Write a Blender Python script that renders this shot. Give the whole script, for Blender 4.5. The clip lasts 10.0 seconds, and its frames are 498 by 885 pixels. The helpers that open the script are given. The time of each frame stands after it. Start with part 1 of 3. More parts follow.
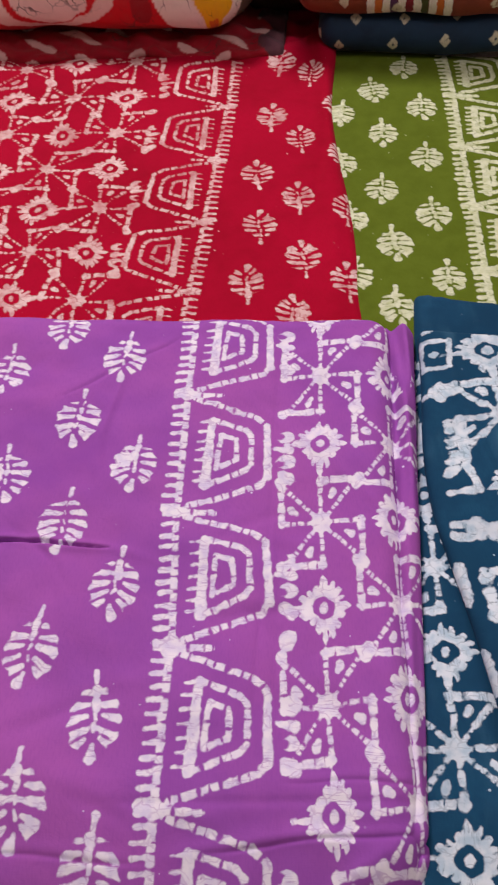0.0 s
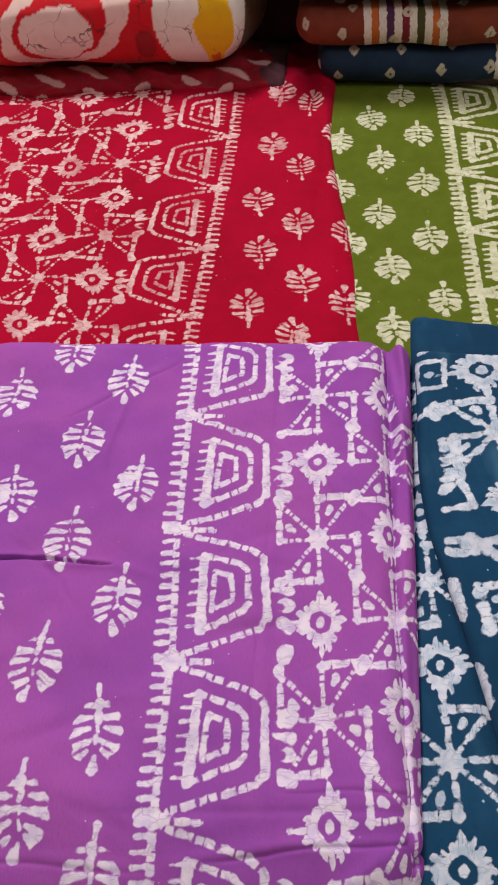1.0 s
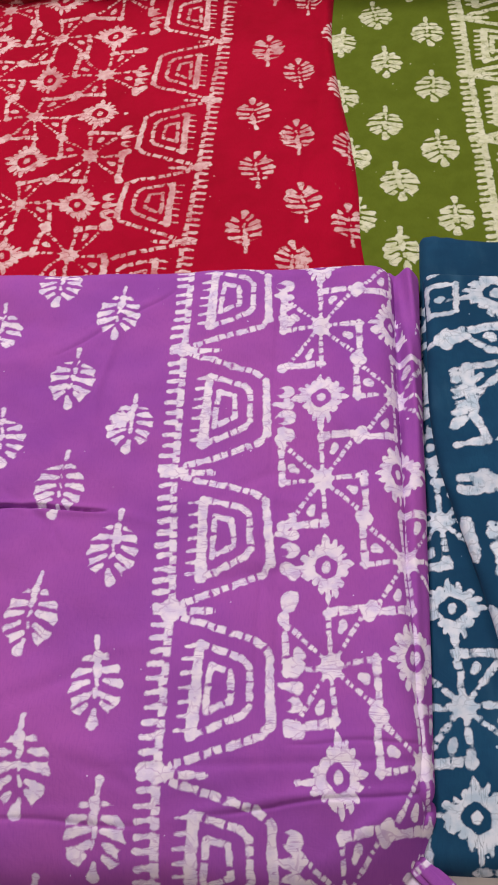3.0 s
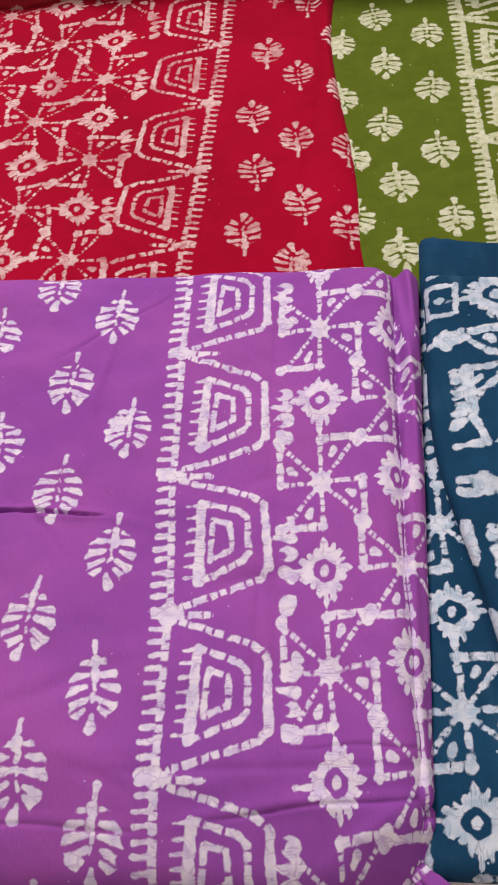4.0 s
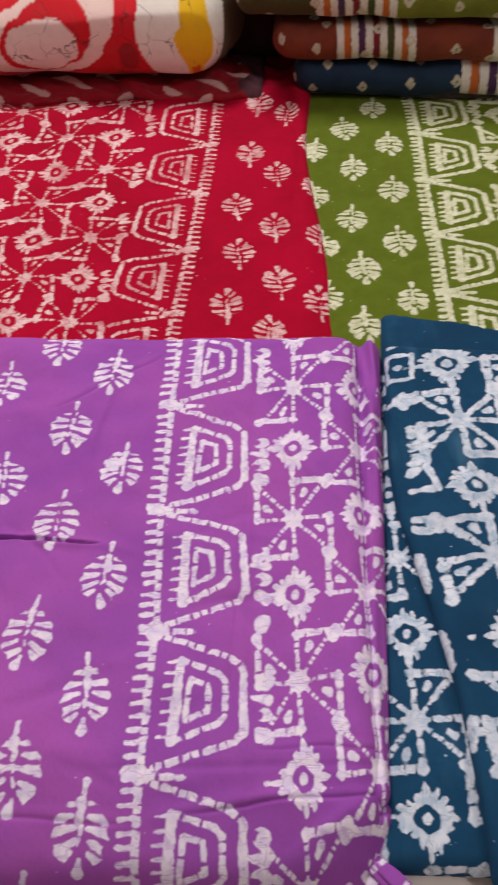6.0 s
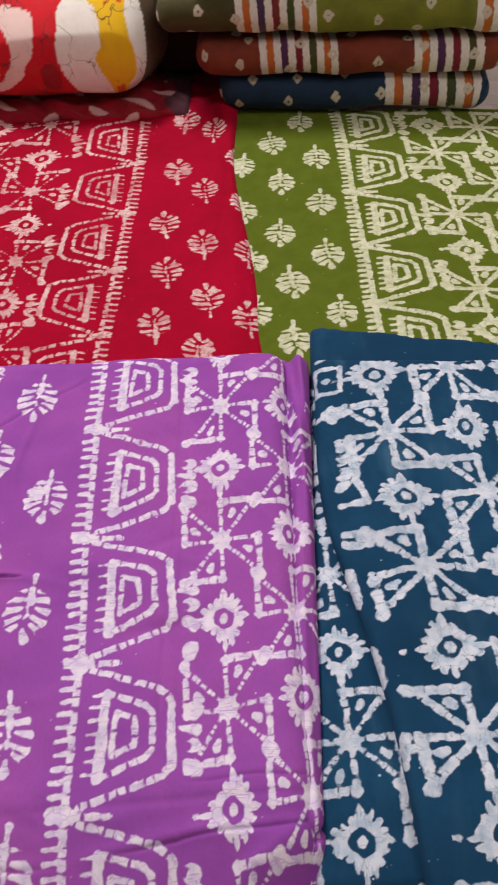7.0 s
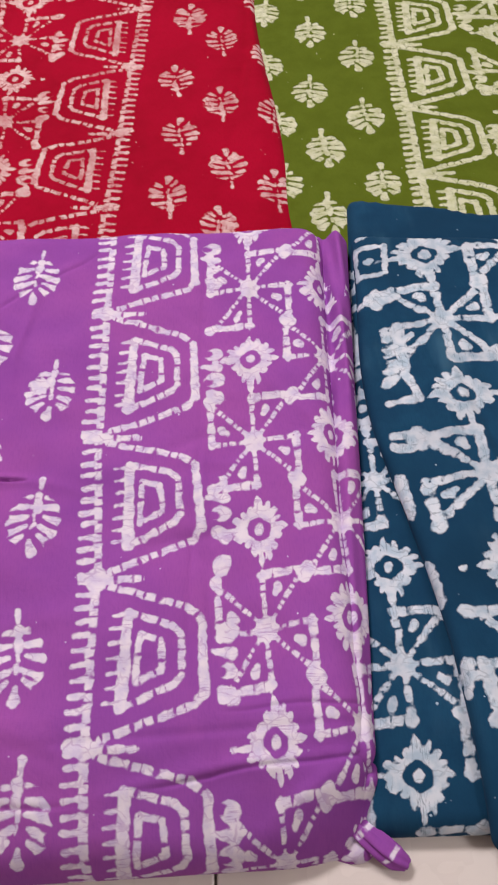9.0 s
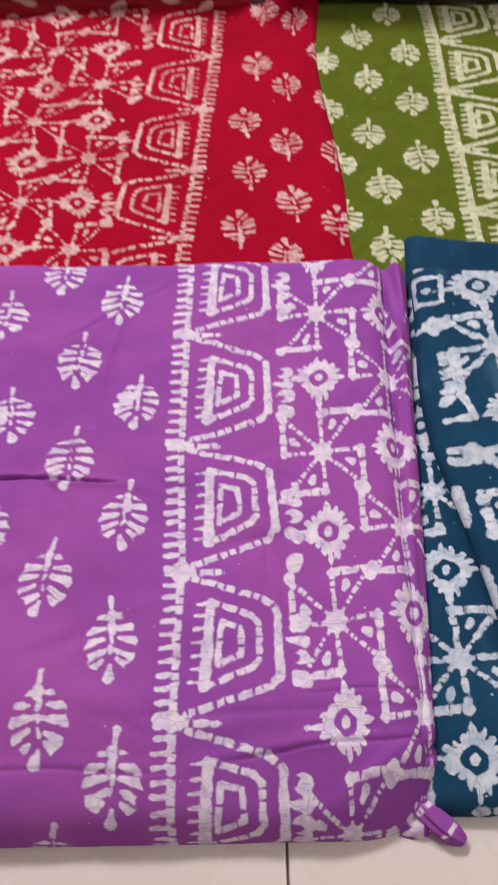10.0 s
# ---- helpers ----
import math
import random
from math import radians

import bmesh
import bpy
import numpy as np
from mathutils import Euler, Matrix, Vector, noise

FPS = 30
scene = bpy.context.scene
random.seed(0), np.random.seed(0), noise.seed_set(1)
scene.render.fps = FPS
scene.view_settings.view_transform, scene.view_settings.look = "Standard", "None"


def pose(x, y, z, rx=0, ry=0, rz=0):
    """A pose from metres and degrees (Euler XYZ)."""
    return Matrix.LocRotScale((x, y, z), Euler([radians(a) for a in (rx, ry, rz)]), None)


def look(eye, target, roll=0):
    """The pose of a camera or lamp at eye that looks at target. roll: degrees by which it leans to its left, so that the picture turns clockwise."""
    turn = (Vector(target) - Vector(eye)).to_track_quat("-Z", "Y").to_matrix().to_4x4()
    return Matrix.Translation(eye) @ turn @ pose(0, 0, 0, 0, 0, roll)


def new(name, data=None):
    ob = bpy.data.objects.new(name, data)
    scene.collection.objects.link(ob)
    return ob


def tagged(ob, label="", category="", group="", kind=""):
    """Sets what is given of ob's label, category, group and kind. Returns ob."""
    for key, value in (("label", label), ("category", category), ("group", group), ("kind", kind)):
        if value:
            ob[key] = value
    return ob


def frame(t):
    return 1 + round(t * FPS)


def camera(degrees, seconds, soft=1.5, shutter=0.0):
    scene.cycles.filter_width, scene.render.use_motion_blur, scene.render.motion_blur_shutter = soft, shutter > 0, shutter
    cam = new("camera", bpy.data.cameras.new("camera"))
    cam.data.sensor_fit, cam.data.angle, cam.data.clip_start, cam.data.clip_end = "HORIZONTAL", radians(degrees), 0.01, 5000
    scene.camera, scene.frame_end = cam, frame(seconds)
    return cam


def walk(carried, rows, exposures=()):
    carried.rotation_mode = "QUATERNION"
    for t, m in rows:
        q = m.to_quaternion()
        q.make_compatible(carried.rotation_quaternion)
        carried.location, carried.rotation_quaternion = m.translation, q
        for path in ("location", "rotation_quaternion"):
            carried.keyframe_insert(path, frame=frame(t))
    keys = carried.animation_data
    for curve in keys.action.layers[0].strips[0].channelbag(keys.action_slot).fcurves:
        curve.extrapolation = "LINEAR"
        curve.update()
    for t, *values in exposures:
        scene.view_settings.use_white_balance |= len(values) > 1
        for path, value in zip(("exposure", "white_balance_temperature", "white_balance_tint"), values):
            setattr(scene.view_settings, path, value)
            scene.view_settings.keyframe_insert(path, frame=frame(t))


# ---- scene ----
cam = camera(36.5, 10.0, soft=2.0, shutter=0.45)
PATH = [
    (0, (0.026, -0.008, 0.584), (-0.048, 1.12, -1.066), -3.1),
    (0.5, (0.029, -0.016, 0.589), (-0.11, 1.148, -1.031), -5.7),
    (1, (0.039, -0.019, 0.598), (-0.07, 1.152, -1.019), -4.8),
    (1.5, (0.026, -0.008, 0.582), (-0.1, 1.111, -1.071), -5.9),
    (2, (0.027, 0.008, 0.56), (-0.086, 1.052, -1.142), -6.2),
    (2.2, (0.028, 0.011, 0.553), (-0.076, 1.041, -1.158), -6.0),
    (3.3, (0.046, 0.007, 0.576), (-0.118, 1.013, -1.145), -9.8),
    (3.5, (0.042, 0.004, 0.571), (-0.143, 1.021, -1.141), -10.6),
    (4, (0.051, 0.011, 0.57), (-0.102, 1.024, -1.148), -9.3),
    (4.5, (0.048, 0.018, 0.571), (-0.094, 1.005, -1.163), -9.0),
    (5, (0.018, -0.016, 0.574), (-0.187, 1.013, -1.128), -9.4),
    (5.5, (0.025, -0.053, 0.605), (-0.185, 1.09, -1.023), -8.6),
    (6, (0.041, -0.06, 0.618), (-0.013, 1.135, -0.985), -2.7),
    (6.2, (0.043, -0.063, 0.618), (0.039, 1.142, -0.979), -1.1),
    (7.3, (0.102, -0.046, 0.612), (0.142, 1.177, -0.969), -2.8),
    (7.5, (0.112, -0.048, 0.619), (0.136, 1.18, -0.96), -4.1),
    (8, (0.078, -0.059, 0.622), (0.076, 1.145, -0.976), -4.3),
    (8.5, (0.037, -0.044, 0.581), (0.008, 1.064, -1.083), -4.4),
    (9, (0.048, -0.007, 0.537), (0.081, 1.006, -1.187), -1.4),
    (9.5, (0.02, -0.016, 0.535), (0.065, 0.979, -1.199), 0.2),
    (10, (0.011, -0.045, 0.577), (-0.02, 1.031, -1.109), -3.0),
]
walk(cam, [(t, look(eye, target, roll)) for t, eye, target, roll in PATH])

# ---- light ----
world = bpy.data.worlds.new("world")
scene.world = world
world.use_nodes = True
world.node_tree.nodes["Background"].inputs[0].default_value = (0.02, 0.02, 0.02, 1)
world.node_tree.nodes["Background"].inputs[1].default_value = 1.0
scene.view_settings.exposure = 0.0


def lamp(name, place, target, width, depth, watts, colour):
    data = bpy.data.lights.new(name, "AREA")
    data.shape, data.size, data.size_y = "RECTANGLE", width, depth
    data.energy, data.color = watts, colour
    ob = new(name, data)
    ob.matrix_world = look(place, target)
    return ob


lamp("unseen_lamp", (-0.75, 1.75, 2.42), (0.0, 0.4, 0), 0.9, 0.3, 57.5, (1.0, 0.935, 0.945))
# Fill lamp, added and aimed to brighten the fronts of shawls and bundle.
lamp("unseen_lamp", (1.5, -0.2, 2.65), (0.35, 1.05, 0.1), 0.4, 1.2, 24, (1.0, 0.935, 0.945))


# ---- materials ----
class Nodes:
    """A short way to write a node tree."""

    def __init__(self, name):
        self.mat = bpy.data.materials.new(name)
        self.mat.use_nodes = True
        self.tree = self.mat.node_tree
        self.bsdf = self.tree.nodes["Principled BSDF"]

    def add(self, kind, **settings):
        node = self.tree.nodes.new(kind)
        for key, value in settings.items():
            setattr(node, key, value)
        return node

    def put(self, socket, value):
        if isinstance(value, bpy.types.NodeSocket):
            self.tree.links.new(value, socket)
        else:
            socket.default_value = value

    def math(self, op, a, b=0.0, c=0.0, clamp=False):
        node = self.add("ShaderNodeMath", operation=op, use_clamp=clamp)
        for socket, value in zip(node.inputs, (a, b, c)):
            self.put(socket, value)
        return node.outputs[0]

    def mix(self, fac, a, b):
        node = self.add("ShaderNodeMix", data_type="RGBA")
        self.put(node.inputs[0], fac)
        for socket, value in ((node.inputs[6], a), (node.inputs[7], b)):
            self.put(socket, value if isinstance(value, bpy.types.NodeSocket) else (*value, 1.0))
        return node.outputs[2]

    def attribute(self, name):
        return self.add("ShaderNodeAttribute", attribute_name=name)

    def noise(self, vector, scale, detail=3.0, rough=0.5, distortion=0.0):
        node = self.add("ShaderNodeTexNoise")
        self.put(node.inputs["Vector"], vector)
        for key, value in (("Scale", scale), ("Detail", detail), ("Roughness", rough), ("Distortion", distortion)):
            node.inputs[key].default_value = value
        return node.outputs[0]

    def span(self, value, a, b, c=0.0, d=1.0):
        node = self.add("ShaderNodeMapRange", interpolation_type="SMOOTHSTEP")
        for socket, v in zip(node.inputs, (value, a, b, c, d)):
            self.put(socket, v)
        return node.outputs[0]

    def stretch(self, vector, x, y):
        node = self.add("ShaderNodeMapping")
        self.put(node.inputs[0], vector)
        node.inputs["Scale"].default_value = (x, y, 1)
        return node.outputs[0]

    def finish(self, colour, rough=0.85, specular=0.2, bump=None, strength=0.3, distance=0.001, sheen=0.0):
        self.put(self.bsdf.inputs["Base Color"], colour)
        self.put(self.bsdf.inputs["Roughness"], rough)
        self.bsdf.inputs["Specular IOR Level"].default_value = specular
        self.bsdf.inputs["Sheen Weight"].default_value = sheen
        if bump is not None:
            node = self.add("ShaderNodeBump")
            node.inputs["Strength"].default_value, node.inputs["Distance"].default_value = strength, distance
            self.put(node.inputs["Height"], bump)
            self.put(self.bsdf.inputs["Normal"], node.outputs[0])
        return self.mat


def weave(n, flat):
    """Threads both ways, and the slubs of hand-woven cotton."""
    warp = n.noise(n.stretch(flat, 1500, 120), 1.0, 1.0)
    weft = n.noise(n.stretch(flat, 120, 1500), 1.0, 1.0)
    return n.math("ADD", warp, weft)


def batik(name, dye, dark, wax, stain, crackle=0.6, bleed=0.2, blotch=(40, 0.6), second=None, grain=(35, 300), streak=None, rag=0.0040):
    """Cotton dyed round a waxed print: dye with blotches, pale wax motifs crossed by fine cracks that took the dye."""
    n = Nodes(name)
    flat = n.attribute("flat").outputs["Vector"]
    edge = n.math("ADD", n.attribute("print").outputs["Fac"],
                  n.math("MULTIPLY", n.math("SUBTRACT", n.noise(flat, 140, 2.0, 0.5), 0.5), rag))
    mask = n.span(edge, 0.0003, -0.0011)
    cells = n.add("ShaderNodeTexVoronoi", feature="DISTANCE_TO_EDGE")
    bent = n.add("ShaderNodeVectorMath", operation="ADD")
    warp = n.add("ShaderNodeTexNoise")
    n.put(warp.inputs["Vector"], flat)
    warp.inputs["Scale"].default_value = 90
    shift = n.add("ShaderNodeVectorMath", operation="SCALE")
    n.put(shift.inputs[0], warp.outputs["Color"])
    shift.inputs["Scale"].default_value = 0.012
    n.put(bent.inputs[0], n.stretch(flat, 0.75, 1.35))
    n.put(bent.inputs[1], shift.outputs[0])
    n.put(cells.inputs["Vector"], bent.outputs[0])
    cells.inputs["Scale"].default_value = 95
    cracks = n.span(cells.outputs["Distance"], 0.075, 0.02)
    cracks = n.math("MULTIPLY", cracks, n.span(n.noise(flat, 70, 2.0), 0.36, 0.55, 0.0, crackle))
    lines = n.math("ABSOLUTE", n.math("SUBTRACT", n.noise(n.stretch(flat, *grain), 1.0, 1.5, 0.5, 0.4), 0.5))
    lines = n.math("MULTIPLY", n.span(lines, 0.030, 0.006), n.span(n.noise(flat, 55, 2.0), 0.45, 0.60, 0.0, 0.50))
    cracks = n.math("MAXIMUM", cracks, lines)
    soaked = n.span(n.noise(flat, 16, 4.0, 0.6), 0.42, 0.72, bleed * 0.25, bleed)
    pale = n.mix(n.span(n.noise(flat, 110, 3.0), 0.35, 0.7), wax, stain)
    pale = n.mix(n.math("MAXIMUM", cracks, soaked), pale, dye)
    ground = n.mix(n.span(n.noise(flat, blotch[0], 4.0, 0.6), 0.3, 0.75, 0.0, blotch[1]), dye, dark)
    if second is not None:
        ground = n.mix(n.span(n.noise(flat, 4.5, 4.0, 0.6), 0.36, 0.64, 0.0, 0.9), ground, second)
    ground = n.mix(n.span(n.noise(n.stretch(flat, 900, 160), 1.0, 2.0), 0.4, 0.8, 0.0, 0.35), ground, dark)
    if streak is not None:
        run = n.math("MULTIPLY", n.span(n.noise(n.stretch(flat, 38, 9), 1.0, 4.0), 0.45, 0.80), n.span(n.noise(flat, 13, 2.0), 0.44, 0.66, 0.0, 0.30))
        ground = n.mix(run, ground, streak)
    specks = n.math("MULTIPLY", n.span(n.noise(flat, 300, 0.0), 0.84, 0.87), n.span(n.noise(flat, 21, 2.0), 0.5, 0.6))
    ground = n.mix(specks, ground, stain)
    return n.finish(n.mix(mask, ground, pale), 0.85, 0.07, n.math("ADD", n.math("MULTIPLY", weave(n, flat), 0.12), n.math("MULTIPLY", n.noise(flat, 48, 4.0, 0.55, 0.6), 3.0)), 0.5, 0.0005, 0.015)


def dyed(name, rough=0.85):
    """Cloth whose dye is told by the mesh's own colours, with weave and black wax cracks."""
    n = Nodes(name)
    flat = n.attribute("flat").outputs["Vector"]
    colour = n.attribute("dye").outputs["Color"]
    cells = n.add("ShaderNodeTexVoronoi", feature="DISTANCE_TO_EDGE")
    bent = n.add("ShaderNodeVectorMath", operation="ADD")
    warp = n.add("ShaderNodeTexNoise")
    n.put(warp.inputs["Vector"], flat)
    warp.inputs["Scale"].default_value = 40
    shift = n.add("ShaderNodeVectorMath", operation="SCALE")
    n.put(shift.inputs[0], warp.outputs["Color"])
    shift.inputs["Scale"].default_value = 0.045
    n.put(bent.inputs[0], flat)
    n.put(bent.inputs[1], shift.outputs[0])
    n.put(cells.inputs["Vector"], bent.outputs[0])
    cells.inputs["Scale"].default_value = 26
    cracks = n.math("MULTIPLY", n.span(cells.outputs["Distance"], 0.03, 0.005), n.span(n.noise(flat, 18, 3.0), 0.45, 0.65, 0.0, 0.85))
    colour = n.mix(cracks, colour, (0.05, 0.02, 0.02))
    colour = n.mix(n.span(n.noise(flat, 60, 4.0), 0.4, 0.8, 0.0, 0.12), colour, (0.25, 0.12, 0.1))
    return n.finish(colour, rough, 0.25, weave(n, flat), 0.3, 0.0004, 0.05)


def striped(name, ground, dark, stops):
    """Tie-dyed cotton with woven stripe bands along its length; stops: place along the cloth and colour."""
    n = Nodes(name)
    flat = n.attribute("flat").outputs["Vector"]
    split = n.add("ShaderNodeSeparateXYZ")
    n.put(split.inputs[0], flat)
    along = n.math("ADD", split.outputs[0], n.math("MULTIPLY", n.math("SUBTRACT", n.noise(n.stretch(flat, 60, 200), 1.0, 2.0), 0.5), 0.005))
    colour = n.mix(n.span(n.noise(flat, 30, 4.0), 0.35, 0.75), ground, dark)
    for start, width, tint in stops:
        band = n.math("LESS_THAN", n.math("ABSOLUTE", n.math("SUBTRACT", along, start + width / 2)), width / 2)
        colour = n.mix(band, colour, tint)
    dots = n.span(n.math("ADD", n.attribute("print").outputs["Fac"], n.math("MULTIPLY", n.math("SUBTRACT", n.noise(flat, 220, 2.0), 0.5), 0.004)), 0.001, -0.001)
    colour = n.mix(dots, colour, (0.62, 0.55, 0.42))
    colour = n.mix(n.span(n.noise(n.stretch(flat, 800, 150), 1.0, 2.0), 0.35, 0.8, 0.0, 0.25), colour, dark)
    return n.finish(colour, 0.75, 0.3, weave(n, flat), 0.4, 0.0006, 0.05)


def plain(name, colour, second, scale=20, rough=0.8, specular=0.3, bump=0.1):
    n = Nodes(name)
    place = n.add("ShaderNodeTexCoord").outputs["Object"]
    tone = n.noise(place, scale, 4.0, 0.6)
    return n.finish(n.mix(n.span(tone, 0.3, 0.7), colour, second), rough, specular, n.noise(place, scale * 20, 2.0), bump, 0.001)


def tile_material():
    n = Nodes("glazed_tile")
    place = n.add("ShaderNodeTexCoord").outputs["Object"]
    info = n.add("ShaderNodeObjectInfo").outputs["Random"]
    colour = n.mix(n.span(n.noise(place, 3, 5.0, 0.6), 0.3, 0.7), (0.80, 0.72, 0.68), (0.74, 0.66, 0.62))
    colour = n.mix(n.math("MULTIPLY", info, 0.25), colour, (0.60, 0.56, 0.50))
    colour = n.mix(n.span(n.noise(place, 55, 4.0, 0.7), 0.62, 0.8, 0.0, 0.35), colour, (0.42, 0.36, 0.30))
    return n.finish(colour, n.span(n.noise(place, 14, 3.0), 0.3, 0.7, 0.18, 0.36), 0.5, n.noise(place, 8, 2.0), 0.03, 0.002)


PURPLE = batik("purple_batik", (0.33, 0.085, 0.425), (0.26, 0.058, 0.36), (0.88, 0.80, 0.90), (0.72, 0.63, 0.84), 0.36, 0.15, blotch=(11, 0.75), second=(0.405, 0.098, 0.42))
RED = batik("red_batik", (0.36, 0.0008, 0.021), (0.28, 0.0005, 0.014), (0.84, 0.68, 0.66), (0.72, 0.42, 0.43), 0.65, 0.66, second=(0.43, 0.0012, 0.028), rag=0.0048)
GREEN = batik("green_batik", (0.115, 0.155, 0.014), (0.085, 0.115, 0.008), (0.74, 0.74, 0.56), (0.60, 0.62, 0.38), 0.4, 0.25, rag=0.0050)
BLUE = batik("blue_batik", (0.013, 0.070, 0.145), (0.009, 0.045, 0.105), (0.80, 0.84, 0.92), (0.52, 0.64, 0.76), 0.35, 0.3, second=(0.008, 0.042, 0.092), grain=(330, 45), streak=(0.12, 0.28, 0.40), rag=0.0056)
TIE_DYE = dyed("red_tie_dye")
TILE = tile_material()
GROUT = plain("grout", (0.42, 0.38, 0.34), (0.34, 0.30, 0.27), 40, 0.95, 0.1)
WALL = plain("wall_paint", (0.42, 0.38, 0.33), (0.36, 0.32, 0.28), 2, 0.9, 0.2)
CEILING = plain("ceiling_paint", (0.80, 0.79, 0.77), (0.76, 0.75, 0.73), 2, 0.9, 0.2)


# ---- shapes of the print, as distances in metres (negative inside) ----
def seg(x, y, a, b, r0, r1=None, dash=0.0, gap=0.0, phase=0.0):
    """A stroke from a to b, its half width going from r0 to r1, cut into dabs when dash is given."""
    r1 = r0 if r1 is None else r1
    dx, dy = b[0] - a[0], b[1] - a[1]
    length = math.hypot(dx, dy) + 1e-9
    t = np.clip(((x - a[0]) * dx + (y - a[1]) * dy) / length ** 2, 0, 1)
    d = np.hypot(x - a[0] - t * dx, y - a[1] - t * dy) - (r0 + (r1 - r0) * t)
    if dash:
        s = ((x - a[0]) * dx + (y - a[1]) * dy) / length / dash + phase
        s = s + 0.22 * np.sin(s * 2.3 + phase * 5)
        d = np.maximum(d, gap / 2 - np.abs(s - np.round(s)) * dash)
    return d


def ring(x, y, corners, r, dash=0.0, gap=0.0):
    d = np.full(x.shape, 9.0)
    for k, (a, b) in enumerate(zip(corners, corners[1:])):
        d = np.minimum(d, seg(x, y, a, b, r, None, dash, gap, 0.37 * k))
    return d


def leaf(x, y, rng):
    """One fern-like leaf about 6 cm tall: stalk, a broken midrib of blots, five pairs of blunt drooping leaflets and an end drop."""
    j = lambda k: rng.uniform(-k, k)
    lean = j(.0025)
    d = seg(x, y, (lean * .6, .0225), (lean, .0300), .0021, .0026 + j(.0004))
    full = rng.random() < .4
    for k in range(4):
        wide = (.0036 if full and k < 2 else .0018) + j(.0006)
        d = np.minimum(d, seg(x, y, (j(.0012), .0175 - .0080 * k), (j(.0012), .0136 - .0080 * k + j(.0008)), wide, wide * .85))
    blades = np.full(x.shape, 9.0)
    for side in (-1, 1):
        for k, (reach, droop) in enumerate(((.0160, -8), (.0190, 4), (.0200, 16), (.0185, 31), (.0140, 52))):
            slope = radians(droop + j(6))
            y0 = .0150 - .0070 * k + j(.0007)
            inner = .0026 if rng.random() < .25 else .0056 + j(.0008)
            long = reach * (1 + j(.08))
            fat = .0039 + j(.0005)
            a = (side * inner, y0 - .2 * long * math.sin(slope))
            b = (side * (inner * .4 + long), y0 - long * math.sin(slope))
            blades = np.minimum(blades, seg(x, y, a, b, fat * .55, fat * 1.08))
    wide = .0196 + j(.0010)
    egg = (np.hypot((x - j(.001)) / wide, (y + .0035) / .0225) - 1) * wide + .0010 * np.sin(y * 560 + np.sign(x) * (1 + j(1)) + j(3))
    d = np.minimum(d, np.maximum(blades, egg))
    if rng.random() < .22:
        side, tall = rng.choice((-1, 1)), rng.uniform(.007, .012)
        d = np.minimum(d, (np.hypot((x - side * .0095) / .0075, (y - j(.004)) / tall) - 1) * .0075 + .0008 * np.sin(y * 700 + 4 * x * 300))
    return np.minimum(d, seg(x, y, (j(.001), -.0195), (j(.003), -.0275), .0020, .0045))


def leaves(u, v, places, seed, turn=0.0, size=1.0):
    rng = random.Random(seed)
    d = np.full(u.shape, 9.0)
    for px, py in places:
        a = radians(turn + rng.uniform(-9, 9))
        near = np.hypot(u - px, v - py) < 0.045
        x, y = u[near] - px, v[near] - py
        c, s = math.cos(a), math.sin(a)
        wide, tall = size * rng.uniform(0.94, 1.05), size * rng.uniform(0.90, 0.99)
        d[near] = np.minimum(d[near], leaf((x * c + y * s) / wide, (y * c - x * s) / tall, rng))
    return d


def star(x, y, cell, bold=0.0):
    """A pinwheel of four looped triangles round a blot, in a cell of that size; bold: fuller strokes with hardly a break."""
    cut = 1 - bold * 1.3
    d = np.hypot(x, y) - 0.140 - .014 * np.cos(8 * np.arctan2(y, x))
    for k in range(4):
        d = np.minimum(d, seg(x, y, (0, .1), (-.01, .51), .026 + .016 * bold, .040 + .012 * bold, .115, .015 * cut, .2 * k))
        d = np.minimum(d, seg(x, y, (-.015, .52), (.40, .53), .055 + .010 * bold, .042 + .014 * bold, .17, .009 * cut, .31 * k))
        d = np.minimum(d, seg(x, y, (.09, .09), (.42, .47), .026 + .012 * bold, .036 + .014 * bold, .085, .017 * cut, .3))
        d = np.minimum(d, seg(x, y, (.41, .50), (.52, .54), .042, .080))
        d = np.minimum(d, seg(x, y, (.135, .33), (.165, .39), .042, .058))
        x, y = y, -x
    return d * cell


def flower(x, y, cell, seed):
    """A diamond-shaped rosette: uneven blunt petals round a dark ring with a dot in it, and a bud off each point."""
    r, a = np.hypot(x, y), np.arctan2(y, x)
    turn = a / (math.pi / 8) + 0.5 + .18 * np.sin(3 * a + seed * 1.7)
    number = np.floor(turn) % 16
    fold = np.abs(turn % 1 - 0.5) * math.pi / 8
    uneven = 1 + .13 * np.sin(number * 5.1 + seed * 2.3)
    reach = (0.005 + 0.395 / (np.abs(np.cos(a)) + np.abs(np.sin(a)))) * uneven
    core = reach * (0.76 + .09 * np.sin(number * 3.3 + seed))
    tip = np.clip((r - core) / (reach - core), 0, 1)
    petals = np.maximum(np.abs(r * np.sin(fold)) - (0.044 + .008 * np.sin(number * 2.7 + seed)) * np.sqrt(np.maximum(1 - tip ** 4, 0)), np.maximum(0.13 - r, r - reach))
    hole = (np.abs(x) ** 1.3 + np.abs(y) ** 1.3) ** (1 / 1.3)
    body = np.maximum(0.145 + .02 * np.sin(2 * a + seed) - hole, r - core)
    d = np.minimum(np.minimum(petals, body), np.hypot(x, y * .85) - 0.058)
    d = np.minimum(d, seg(np.abs(x), y, (.44, 0), (.48, 0), .034, .028))
    return np.minimum(d, seg(x, np.abs(y), (0, .44), (0, .49), .032, .028)) * cell


